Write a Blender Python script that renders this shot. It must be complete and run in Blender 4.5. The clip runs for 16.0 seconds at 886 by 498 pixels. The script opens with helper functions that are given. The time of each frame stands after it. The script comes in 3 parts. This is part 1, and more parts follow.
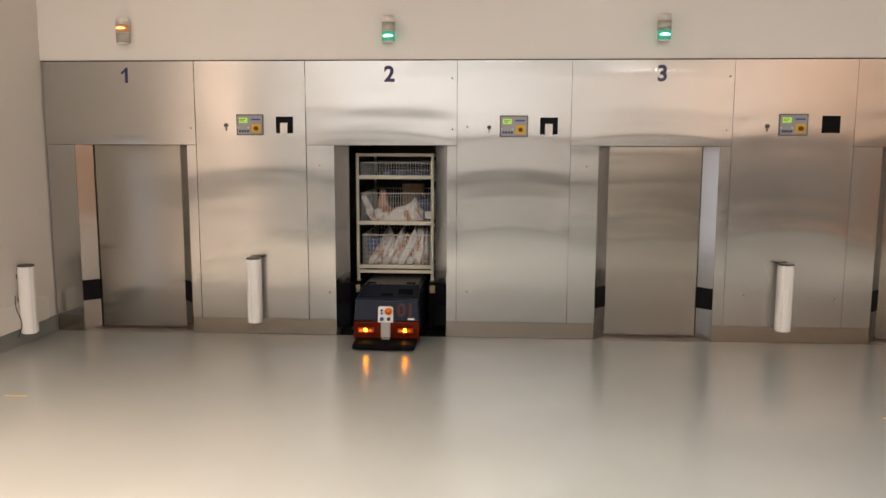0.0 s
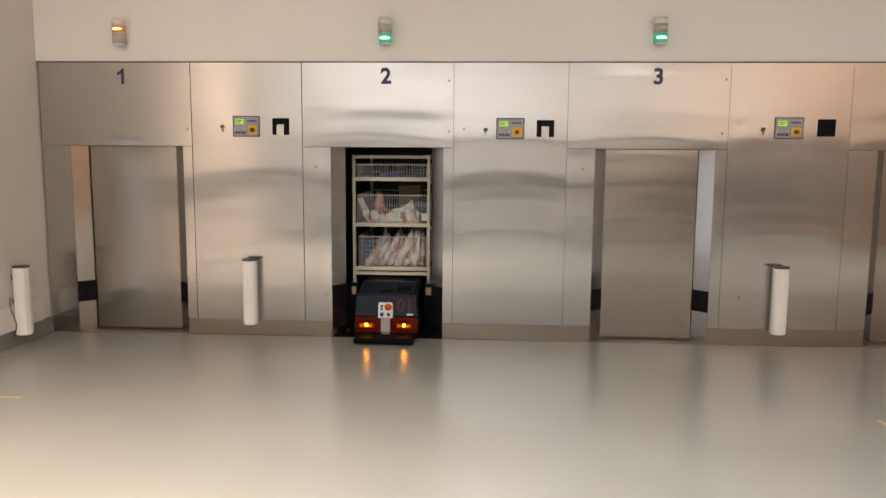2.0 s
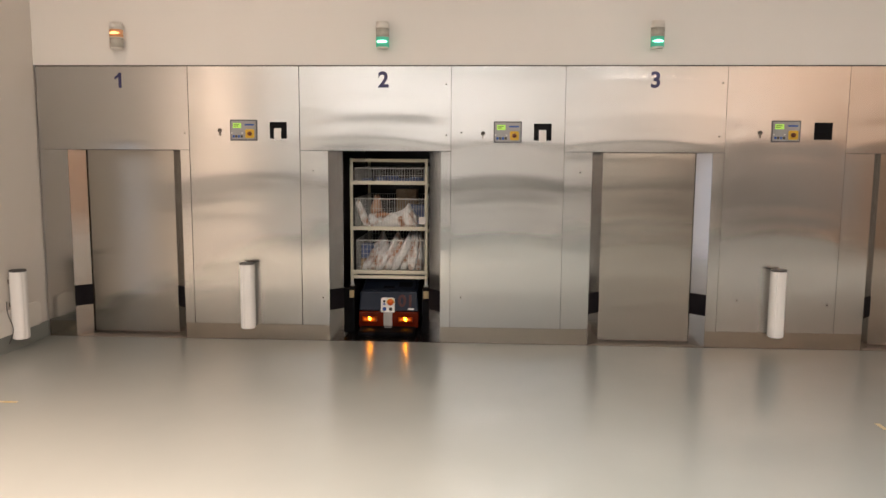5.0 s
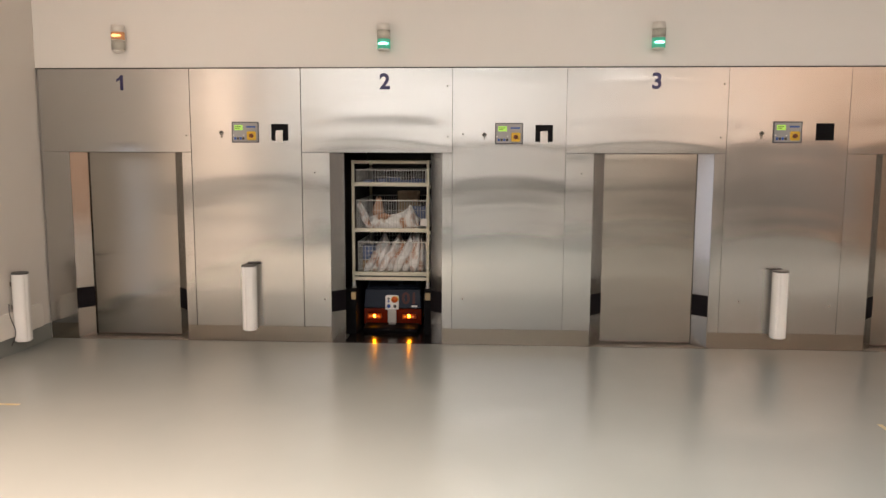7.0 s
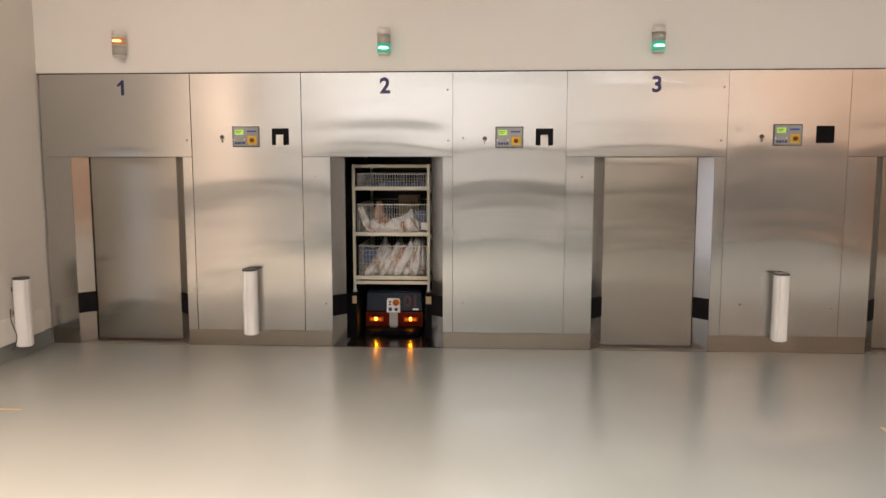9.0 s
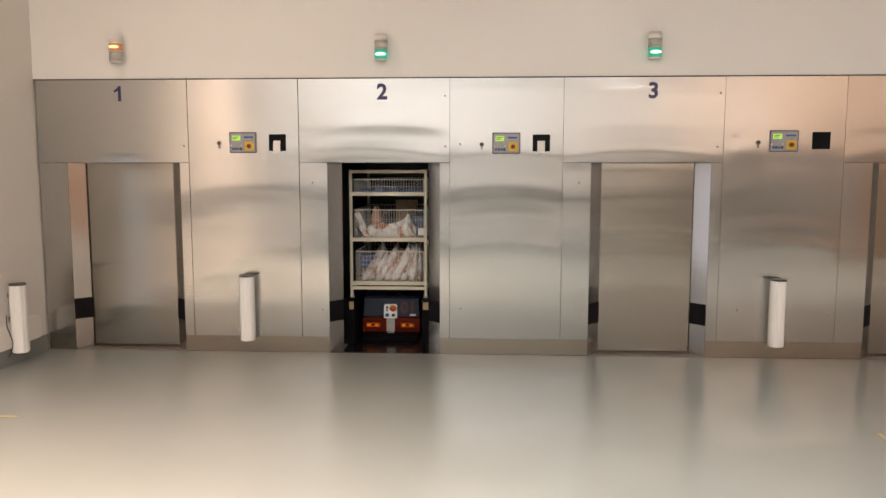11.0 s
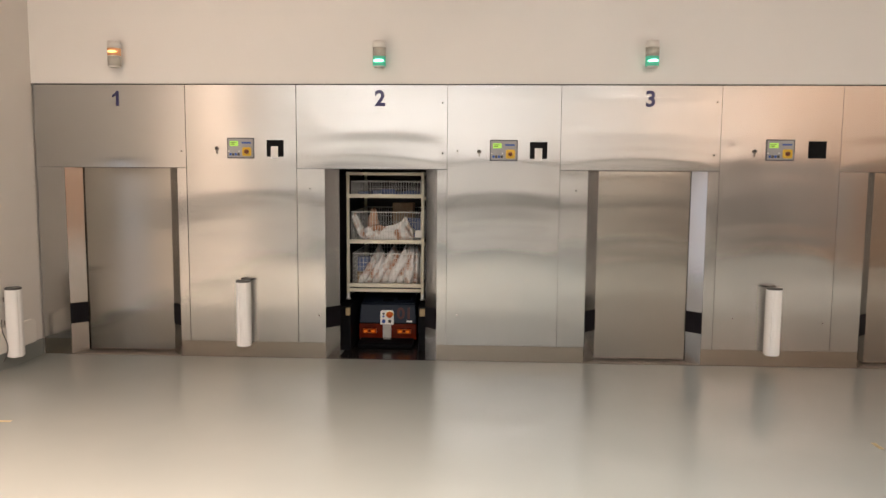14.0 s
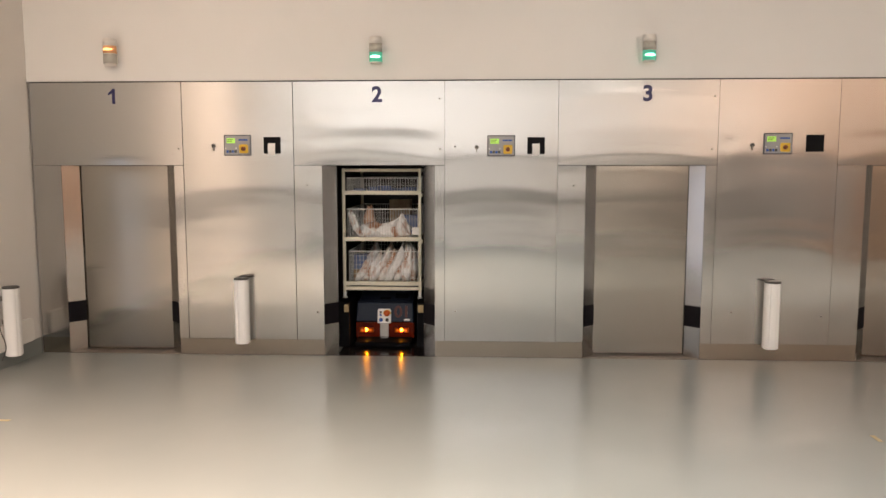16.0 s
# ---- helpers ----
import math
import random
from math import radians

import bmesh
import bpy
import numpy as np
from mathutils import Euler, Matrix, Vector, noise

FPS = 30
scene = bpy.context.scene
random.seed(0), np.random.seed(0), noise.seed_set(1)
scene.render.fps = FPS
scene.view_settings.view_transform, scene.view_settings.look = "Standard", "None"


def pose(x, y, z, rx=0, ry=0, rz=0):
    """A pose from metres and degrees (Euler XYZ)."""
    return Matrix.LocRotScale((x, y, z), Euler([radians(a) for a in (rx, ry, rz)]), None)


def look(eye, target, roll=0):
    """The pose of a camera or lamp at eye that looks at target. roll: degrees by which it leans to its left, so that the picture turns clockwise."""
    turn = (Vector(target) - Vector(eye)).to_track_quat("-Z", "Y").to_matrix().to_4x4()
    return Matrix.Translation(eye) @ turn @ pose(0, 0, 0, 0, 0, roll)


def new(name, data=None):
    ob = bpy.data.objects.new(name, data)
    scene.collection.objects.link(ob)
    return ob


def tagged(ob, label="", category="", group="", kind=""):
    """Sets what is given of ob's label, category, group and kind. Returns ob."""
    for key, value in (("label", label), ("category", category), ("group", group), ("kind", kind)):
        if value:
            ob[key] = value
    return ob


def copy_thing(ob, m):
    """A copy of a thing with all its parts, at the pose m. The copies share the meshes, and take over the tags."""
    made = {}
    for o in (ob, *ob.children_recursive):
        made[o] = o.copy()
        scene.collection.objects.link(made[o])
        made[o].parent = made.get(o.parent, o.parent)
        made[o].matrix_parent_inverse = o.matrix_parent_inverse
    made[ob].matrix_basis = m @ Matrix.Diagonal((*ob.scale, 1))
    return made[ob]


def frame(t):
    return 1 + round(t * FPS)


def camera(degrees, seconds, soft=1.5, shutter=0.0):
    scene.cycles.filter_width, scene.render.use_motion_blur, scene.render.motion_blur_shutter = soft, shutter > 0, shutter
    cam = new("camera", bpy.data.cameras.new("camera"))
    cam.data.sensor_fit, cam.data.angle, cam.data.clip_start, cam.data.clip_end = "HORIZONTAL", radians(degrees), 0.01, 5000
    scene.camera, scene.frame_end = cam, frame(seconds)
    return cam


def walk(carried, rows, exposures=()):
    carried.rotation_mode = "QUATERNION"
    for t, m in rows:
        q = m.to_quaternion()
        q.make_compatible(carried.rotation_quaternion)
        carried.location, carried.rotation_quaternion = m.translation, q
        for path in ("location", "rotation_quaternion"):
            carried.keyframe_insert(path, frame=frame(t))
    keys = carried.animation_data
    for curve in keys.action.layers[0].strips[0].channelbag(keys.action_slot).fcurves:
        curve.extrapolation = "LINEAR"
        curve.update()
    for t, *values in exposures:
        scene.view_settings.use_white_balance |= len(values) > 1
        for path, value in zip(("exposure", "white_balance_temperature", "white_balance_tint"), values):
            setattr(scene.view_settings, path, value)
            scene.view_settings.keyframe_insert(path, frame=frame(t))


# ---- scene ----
cam = camera(60.6, 16.0)
PATH = [
    (0, (1.366, -6.717, 1.67), (1.249, -4.737, 1.415), 0.2),
    (0.5, (1.365, -6.72, 1.67), (1.25, -4.74, 1.418), 0.3),
    (1, (1.363, -6.72, 1.67), (1.25, -4.739, 1.422), 0.3),
    (1.5, (1.363, -6.721, 1.671), (1.254, -4.739, 1.425), 0.4),
    (2, (1.366, -6.717, 1.672), (1.259, -4.736, 1.422), 0.4),
    (2.5, (1.372, -6.716, 1.671), (1.266, -4.735, 1.422), 0.5),
    (3, (1.375, -6.716, 1.67), (1.27, -4.734, 1.424), 0.4),
    (3.5, (1.378, -6.717, 1.669), (1.273, -4.734, 1.425), 0.3),
    (4, (1.377, -6.716, 1.668), (1.275, -4.733, 1.425), 0.4),
    (6.5, (1.37, -6.714, 1.673), (1.264, -4.731, 1.436), 0.2),
    (7, (1.372, -6.715, 1.673), (1.265, -4.732, 1.436), 0.2),
    (7.5, (1.374, -6.713, 1.673), (1.268, -4.73, 1.441), 0.3),
    (8, (1.376, -6.713, 1.674), (1.269, -4.729, 1.446), 0.2),
    (8.5, (1.378, -6.717, 1.675), (1.268, -4.733, 1.448), 0.1),
    (9, (1.379, -6.716, 1.676), (1.268, -4.732, 1.448), -0.0),
    (11.5, (1.381, -6.715, 1.692), (1.281, -4.729, 1.479), 0.1),
    (12, (1.38, -6.716, 1.693), (1.284, -4.729, 1.483), 0.2),
    (12.5, (1.379, -6.716, 1.694), (1.283, -4.73, 1.487), 0.2),
    (13, (1.381, -6.721, 1.695), (1.289, -4.733, 1.491), 0.3),
    (13.5, (1.381, -6.72, 1.697), (1.287, -4.733, 1.495), 0.3),
    (14, (1.378, -6.719, 1.696), (1.283, -4.731, 1.495), 0.4),
    (14.5, (1.374, -6.713, 1.694), (1.274, -4.726, 1.491), 0.3),
    (15, (1.374, -6.713, 1.692), (1.273, -4.726, 1.488), 0.2),
    (15.5, (1.378, -6.712, 1.691), (1.278, -4.725, 1.482), 0.0),
    (16, (1.385, -6.712, 1.69), (1.293, -4.725, 1.48), -0.0),
]
walk(cam, [(t, look(eye, target, roll)) for t, eye, target, roll in PATH],
     exposures=[(0, -0.31), (3.5, -0.29), (4, -0.24), (6.5, -0.20), (9, -0.20), (11.5, -0.12), (16, -0.10)])

# ---- world and large lights ----
world = bpy.data.worlds.new("world")
scene.world = world
world.use_nodes = True
world.node_tree.nodes["Background"].inputs[0].default_value = (0.8, 0.85, 1.0, 1)
world.node_tree.nodes["Background"].inputs[1].default_value = 0.15
scene.view_settings.exposure = 0.0

CEIL = 4.4
WEST, EAST, SOUTH = -2.65, 9.0, -13.0


def area(name, m, sx, sy, watts, colour):
    data = bpy.data.lights.new(name, "AREA")
    data.shape, data.size, data.size_y, data.energy, data.color = "RECTANGLE", sx, sy, watts, colour
    ob = new(name, data)
    ob.matrix_world = m
    return ob


WARM = (1.0, 0.85, 0.78)
WARMER = (1.0, 0.76, 0.62)
SOFT = (1.0, 0.96, 0.93)
NEUTRAL = (1.0, 0.97, 0.975)
# assumed lamps; the last here is added to light floor the right-hand steel reflects
LAMPS = [(-1.2, -4.7, 305, (1.0, 0.72, 0.56)), (1.6, -4.7, 120, (1.0, 0.95, 0.91)), (4.4, -4.7, 30, WARM), (7.4, -4.3, 130, WARM)]
# small lamp added to warm the side wall that the cladding reflects
LAMPS += [(-1.7, -2.4, 21, (1.0, 0.69, 0.5))]
LAMPS += [(-1.2, -8.0, 34, SOFT), (1.6, -8.0, 92, NEUTRAL), (4.4, -8.0, 72, SOFT), (7.5, -8.0, 72, WARMER)]
LAMPS += [(-1.2, -11.6, 165, NEUTRAL), (1.6, -11.6, 108, NEUTRAL), (4.4, -11.6, 66, SOFT), (7.5, -11.6, 138, WARMER)]


def hung(lx, ly):
    """Where a fixture hangs: the middle row is angled towards the steel front, a tilt added to brighten the upper wall.
    """
    angled = -9 < ly < -7 and lx > 0
    return pose(lx, ly, CEIL - (0.13 if angled else 0.0), 16 if angled else 0)


for lx, ly, watts, tone in LAMPS:
    lamp = area("ceiling_lamp", hung(lx, ly) @ pose(0, 0, -0.09), 2.5 if watts > 40 else 1.2, 0.3, watts, tone)
    lamp.data.spread = radians(98 if -5 < ly < -3 else 175)
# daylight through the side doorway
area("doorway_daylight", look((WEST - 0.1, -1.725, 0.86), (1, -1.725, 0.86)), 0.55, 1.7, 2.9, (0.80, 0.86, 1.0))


# ---- materials ----
def shader(name, colour, rough=0.5, metal=0.0, **more):
    m = bpy.data.materials.new(name)
    m.use_nodes = True
    b = m.node_tree.nodes["Principled BSDF"]
    b.inputs["Base Color"].default_value = (*colour, 1)
    b.inputs["Roughness"].default_value = rough
    b.inputs["Metallic"].default_value = metal
    for key, value in more.items():
        b.inputs[key.replace("_", " ")].default_value = value
    return m, m.node_tree, b


def node(tree, kind, ins=None, **attrs):
    n = tree.nodes.new(kind)
    for key, value in (ins or {}).items():
        n.inputs[key].default_value = value
    if "op" in attrs:
        n.operation = attrs["op"]
    if "dtype" in attrs:
        n.data_type = attrs["dtype"]
    return n


def coords(tree, scale=(1, 1, 1), per_object=0.0):
    c = tree.nodes.new("ShaderNodeTexCoord")
    mp = node(tree, "ShaderNodeMapping", {"Scale": scale})
    tree.links.new(c.outputs["Object"], mp.inputs["Vector"])
    if per_object:
        info = tree.nodes.new("ShaderNodeObjectInfo")
        mul = node(tree, "ShaderNodeMath", {1: per_object}, op="MULTIPLY")
        tree.links.new(info.outputs["Random"], mul.inputs[0])
        tree.links.new(mul.outputs[0], mp.inputs["Location"])
    return mp.outputs["Vector"]


def grain(tree, vec, scale, detail=3.0, rough=0.55):
    n = node(tree, "ShaderNodeTexNoise", {"Scale": scale, "Detail": detail, "Roughness": rough})
    tree.links.new(vec, n.inputs["Vector"])
    return n.outputs["Fac"]


def span(tree, fac, lo, hi, a=0.3, b=0.7):
    n = node(tree, "ShaderNodeMapRange", {"From Min": a, "From Max": b, "To Min": lo, "To Max": hi})
    tree.links.new(fac, n.inputs["Value"])
    return n.outputs["Result"]


def blend(tree, fac, c1, c2, target):
    n = node(tree, "ShaderNodeMix", dtype="RGBA")
    n.inputs["A"].default_value, n.inputs["B"].default_value = (*c1, 1), (*c2, 1)
    tree.links.new(fac, n.inputs["Factor"])
    tree.links.new(n.outputs["Result"], target)


def bump(tree, b, fac, strength, distance, chain=None):
    n = node(tree, "ShaderNodeBump", {"Strength": strength, "Distance": distance})
    tree.links.new(fac, n.inputs["Height"])
    if chain:
        tree.links.new(chain, n.inputs["Normal"])
    tree.links.new(n.outputs["Normal"], b.inputs["Normal"])
    return n.outputs["Normal"]


def mottled(name, c1, c2, rough, scale=6.0, rough_var=0.08, relief=0.0, metal=0.0, fine=60.0, **more):
    m, t, b = shader(name, c1, rough, metal, **more)
    v = coords(t, per_object=9.0)
    f = grain(t, v, scale, 4)
    blend(t, span(t, f, 0, 1), c1, c2, b.inputs["Base Color"])
    g = grain(t, v, fine, 2)
    t.links.new(span(t, g, rough - rough_var, rough + rough_var), b.inputs["Roughness"])
    if relief:
        bump(t, b, g, 0.4, relief)
    return m


def steel(name, colour, rough, wave, aniso=0.7):
    """Brushed sheet: fine grain, slow waves from buckling, faint smears."""
    m, t, b = shader(name, colour, rough, 1.0)
    b.inputs["Anisotropic"].default_value = aniso
    level = node(t, "ShaderNodeCombineXYZ", {"X": 1.0})
    t.links.new(level.outputs[0], b.inputs["Tangent"])
    s = grain(t, coords(t, (2.5, 2.5, 200), per_object=7.0), 3.0, 3, 0.6)
    dull = grain(t, coords(t, (1, 1, 1), per_object=5.0), 1.6, 4)
    mix = node(t, "ShaderNodeMath", op="ADD")
    t.links.new(span(t, s, -0.012, 0.012), mix.inputs[0])
    t.links.new(span(t, dull, rough - 0.02, rough + 0.03), mix.inputs[1])
    t.links.new(mix.outputs[0], b.inputs["Roughness"])
    blend(t, span(t, s, 0, 1), tuple(c * 0.96 for c in colour), colour, b.inputs["Base Color"])
    w = grain(t, coords(t, (1.0, 1.0, 1.35), per_object=11.0), 1.0, 0.0, 0.3)
    chain = bump(t, b, w, 1.0, wave * 0.5)
    place = t.nodes.new("ShaderNodeNewGeometry")
    run = node(t, "ShaderNodeMapping", {"Scale": (0.45, 0.45, 2.3), "Location": (3.1, 0, 1.7)})
    t.links.new(place.outputs["Position"], run.inputs["Vector"])
    chain = bump(t, b, grain(t, run.outputs["Vector"], 1.0, 0.0, 0.3), 1.0, wave * 0.6, chain)
    ripple = grain(t, coords(t, (0.8, 0.8, 5.0), per_object=3.0), 1.0, 1.0, 0.4)
    bump(t, b, ripple, 1.0, wave * 0.08, chain)
    return m


STEEL = steel("brushed_steel", (0.535, 0.53, 0.512), 0.145, 0.006, 0.86)
# darker door steel; the warmth of the reflected side wall is tinted in
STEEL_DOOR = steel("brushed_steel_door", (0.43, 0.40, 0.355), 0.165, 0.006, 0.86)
STEEL_POLISHED = steel("polished_steel", (0.66, 0.645, 0.63), 0.17, 0.002, 0.3)
# kick plates: the brown they reflect is put into the base colour
STEEL_KICK = steel("kick_steel_reflected_brown", (0.41, 0.36, 0.30), 0.23, 0.001)
WALL = mottled("white_wall_paint", (0.76, 0.74, 0.71), (0.80, 0.78, 0.75), 0.6, 0.7, relief=0.0006, fine=180)
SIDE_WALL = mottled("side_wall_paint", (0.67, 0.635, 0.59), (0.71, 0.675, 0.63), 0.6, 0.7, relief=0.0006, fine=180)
# tones of the unseen bands and boards that the steel reflects
REFLECT_DARK = mottled("dark_reflection_band", (0.15, 0.147, 0.145), (0.175, 0.172, 0.17), 0.5, 1.0)
REFLECT_GREY = mottled("grey_reflection_board", (0.30, 0.292, 0.284), (0.33, 0.322, 0.312), 0.5, 1.0)
TAN_WALL = mottled("brown_wall_paint", (0.62, 0.475, 0.385), (0.65, 0.50, 0.405), 0.6, 0.7)
REFLECT_BROWN = mottled("brown_reflection_panel", (0.34, 0.21, 0.135), (0.29, 0.18, 0.11), 0.5, 2.0)
BOARD = mottled("white_wall_guard", (0.72, 0.69, 0.64), (0.78, 0.75, 0.70), 0.4, 3)
DARK = mottled("dark_seam", (0.02, 0.018, 0.016), (0.03, 0.027, 0.024), 0.6)
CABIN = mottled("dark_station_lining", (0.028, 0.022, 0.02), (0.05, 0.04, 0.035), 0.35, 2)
RUBBER = mottled("black_rubber", (0.003, 0.003, 0.004), (0.006, 0.006, 0.007), 0.6, 8, Specular_IOR_Level=0.12)
GLOSS_BLACK = mottled("glossy_black_threshold", (0.012, 0.010, 0.010), (0.018, 0.015, 0.014), 0.18, 8, 0.03)
THRESHOLD = mottled("worn_threshold", (0.14, 0.115, 0.09), (0.19, 0.16, 0.13), 0.5, 12)
DECK_GREY = mottled("dull_deck_plate", (0.060, 0.060, 0.058), (0.045, 0.045, 0.043), 0.4, 8)
TAPE = mottled("black_tape", (0.005, 0.004, 0.006), (0.009, 0.008, 0.010), 0.5, 10, Specular_IOR_Level=0.15)
YELLOW = mottled("worn_yellow_marking", (0.37, 0.27, 0.10), (0.30, 0.26, 0.16), 0.5, 14)
CREAM = mottled("cream_painted_metal", (0.72, 0.68, 0.55), (0.66, 0.62, 0.49), 0.4, 5)
WIRE = mottled("bright_wire", (0.78, 0.78, 0.76), (0.68, 0.68, 0.66), 0.35, 20, metal=0.25)
TUBE_WHITE = mottled("white_plastic_cover", (0.90, 0.885, 0.86), (0.87, 0.855, 0.83), 0.22, 3, 0.0, Specular_IOR_Level=0.7)
CAP = mottled("dark_grey_plastic", (0.05, 0.045, 0.042), (0.07, 0.065, 0.06), 0.45, 10)
SHELL = mottled("blue_grey_plastic", (0.015, 0.021, 0.036), (0.018, 0.025, 0.042), 0.36, 3, 0.03, Specular_IOR_Level=0.2)
SHELL_DARK = mottled("dark_hood_plastic", (0.008, 0.012, 0.022), (0.011, 0.015, 0.026), 0.38, 6, 0.02, Specular_IOR_Level=0.2)
ORANGE = mottled("orange_lens_band", (0.125, 0.0095, 0.0008), (0.07, 0.005, 0.0006), 0.2, 7, 0.0, Specular_IOR_Level=0.15)
BUMPER = mottled("bumper_rubber", (0.004, 0.004, 0.005), (0.007, 0.007, 0.008), 0.55, 8, Specular_IOR_Level=0.02)
AMBER_BACK = mottled("amber_lamp_backing", (0.55, 0.13, 0.008), (0.48, 0.10, 0.006), 0.3, 9)
# faint emission added so the reflectors glow between flashes
AMBER = mottled("glowing_amber_reflector", (0.85, 0.30, 0.02), (0.75, 0.25, 0.02), 0.2, 9, Emission_Color=(1.0, 0.17, 0.01, 1), Emission_Strength=0.24)
WHITE = mottled("white_plate", (0.80, 0.79, 0.76), (0.74, 0.73, 0.70), 0.4, 12)
GREY = mottled("grey_metal_plate", (0.42, 0.41, 0.38), (0.36, 0.35, 0.33), 0.4, 12)
RED = mottled("dark_red_numeral", (0.075, 0.010, 0.009), (0.06, 0.008, 0.007), 0.5, 12)
NAVY = mottled("navy_numeral", (0.020, 0.018, 0.085), (0.028, 0.025, 0.10), 0.45, 12)
ESTOP = mottled("orange_red_button", (0.75, 0.13, 0.02), (0.65, 0.11, 0.02), 0.35, 12)
STOP_YELLOW = mottled("yellow_disc", (0.80, 0.52, 0.05), (0.72, 0.47, 0.05), 0.4, 12)
BLUE = mottled("blue_button", (0.03, 0.10, 0.40), (0.025, 0.08, 0.32), 0.35, 12)
KNOB = mottled("dark_knob", (0.20, 0.055, 0.025), (0.16, 0.045, 0.02), 0.4, 12)
PANEL_GREY = mottled("panel_grey", (0.36, 0.36, 0.36), (0.32, 0.32, 0.32), 0.45, 12)
PANEL_RIM = mottled("panel_rim", (0.10, 0.10, 0.115), (0.08, 0.08, 0.09), 0.35, 12)
PAPER = mottled("paper", (0.82, 0.80, 0.77), (0.76, 0.74, 0.71), 0.7, 12)
FITTING = mottled("dull_fitting", (0.30, 0.28, 0.25), (0.22, 0.20, 0.18), 0.35, 30, metal=0.9)
BEACON_CAP = mottled("pale_grey_plastic", (0.74, 0.71, 0.66), (0.68, 0.65, 0.60), 0.4, 12)
LENS_OFF = mottled("unlit_lens", (0.46, 0.44, 0.38), (0.42, 0.40, 0.35), 0.25, 12)
LENS_AMBER = mottled("pale_amber_lens", (0.55, 0.30, 0.15), (0.50, 0.26, 0.13), 0.25, 12, Emission_Color=(1.0, 0.36, 0.10, 1), Emission_Strength=0.16)
LENS_GREEN = mottled("green_tinted_lens", (0.10, 0.36, 0.25), (0.08, 0.30, 0.21), 0.2, 12, Emission_Color=(0.12, 1.0, 0.60, 1), Emission_Strength=0.25)
WOOD = mottled("pale_wood_block", (0.52, 0.40, 0.22), (0.45, 0.34, 0.18), 0.6, 20)


def glowing(name, colour, strength):
    m, t, b = shader(name, colour, 0.3)
    b.inputs["Emission Color"].default_value = (*colour, 1)
    b.inputs["Emission Strength"].default_value = strength
    return m


GLOW_GREEN = glowing("green_glow", (0.30, 1.0, 0.66), 6.0)
GLOW_AMBER = glowing("amber_glow", (1.0, 0.45, 0.16), 3.0)
GLOW_LAMP = glowing("lamp_glow", (1.0, 0.31, 0.004), 150.0)
GLOW_LCD = glowing("display_glow", (0.42, 0.76, 0.12), 0.34)
LCD_INK = mottled("display_ink", (0.10, 0.22, 0.04), (0.12, 0.25, 0.05), 0.5)
GLOW_CEIL = glowing("diffuser_glow", (1.0, 0.85, 0.65), 1.0)


def floor_material():
    m, t, b = shader("grey_green_vinyl_floor", (0.3, 0.3, 0.27), 0.25, Specular_IOR_Level=0.19)
    v = coords(t)
    big = grain(t, v, 0.9, 4)
    fine = grain(t, v, 90, 2)
    blend(t, span(t, big, 0, 1), (0.212, 0.226, 0.214), (0.230, 0.243, 0.228), b.inputs["Base Color"])
    bump(t, b, fine, 0.15, 0.0006)
    return m


FLOOR = floor_material()


def bag_material():
    m, t, b = shader("thin_white_plastic_bag", (0.8, 0.78, 0.76), 0.35)
    v = coords(t, (1, 1, 0.55), per_object=13.0)
    f = grain(t, v, 9, 3)
    blend(t, span(t, f, 0, 1, 0.50, 0.64), (0.90, 0.89, 0.88), (0.46, 0.23, 0.13), b.inputs["Base Color"])
    bump(t, b, grain(t, v, 28, 4), 0.7, 0.008)
    return m


BAG = bag_material()
LENS_CLEAR, _, _b = shader("clear_amber_lens", (1.0, 0.60, 0.20), 0.15, 0.0, Transmission_Weight=1.0, IOR=1.25)
CONTENT_BLUE = mottled("blue_packet", (0.08, 0.13, 0.36), (0.25, 0.30, 0.45), 0.4, 14)
CONTENT_BREAD = mottled("reddish_tan_packet", (0.55, 0.30, 0.19), (0.66, 0.45, 0.32), 0.5, 22)
CONTENT_TAN = mottled("tan_packet", (0.42, 0.27, 0.15), (0.55, 0.42, 0.28), 0.5, 14)


# ---- builders ----
def thing(name, m=None, label="", category="", group="", kind=""):
    ob = new(name)
    ob.matrix_world = m or Matrix()
    return tagged(ob, label, category, group, kind)


def part(name, bm, material, parent=None, label="", smooth=False):
    """Links a bmesh as one mesh object under a thing or a part."""
    mesh = bpy.data.meshes.new(name)
    bm.normal_update()
    bm.to_mesh(mesh)
    bm.free()
    for m in material if isinstance(material, (list, tuple)) else [material]:
        mesh.materials.append(m)
    for p in mesh.polygons if smooth is not None else ():
        p.use_smooth = smooth
    ob = new(name, mesh)
    ob.parent = parent
    return tagged(ob, label)


def add_box(bm, x0, x1, y0, y1, z0, z1, bevel=0.0, segments=2):
    before = set(bm.verts)
    bmesh.ops.create_cube(bm, size=1.0)
    vs = [v for v in bm.verts if v not in before]
    for v in vs:
        v.co = Vector(((x0 + x1) / 2 + v.co.x * (x1 - x0), (y0 + y1) / 2 + v.co.y * (y1 - y0), (z0 + z1) / 2 + v.co.z * (z1 - z0)))
    if bevel:
        edges = list({e for v in vs for e in v.link_edges})
        bmesh.ops.bevel(bm, geom=edges, offset=bevel, segments=segments, affect="EDGES", profile=0.5)
    return bm


def box(x0, x1, y0, y1, z0, z1, bevel=0.0, segments=2):
    return add_box(bmesh.new(), x0, x1, y0, y1, z0, z1, bevel, segments)


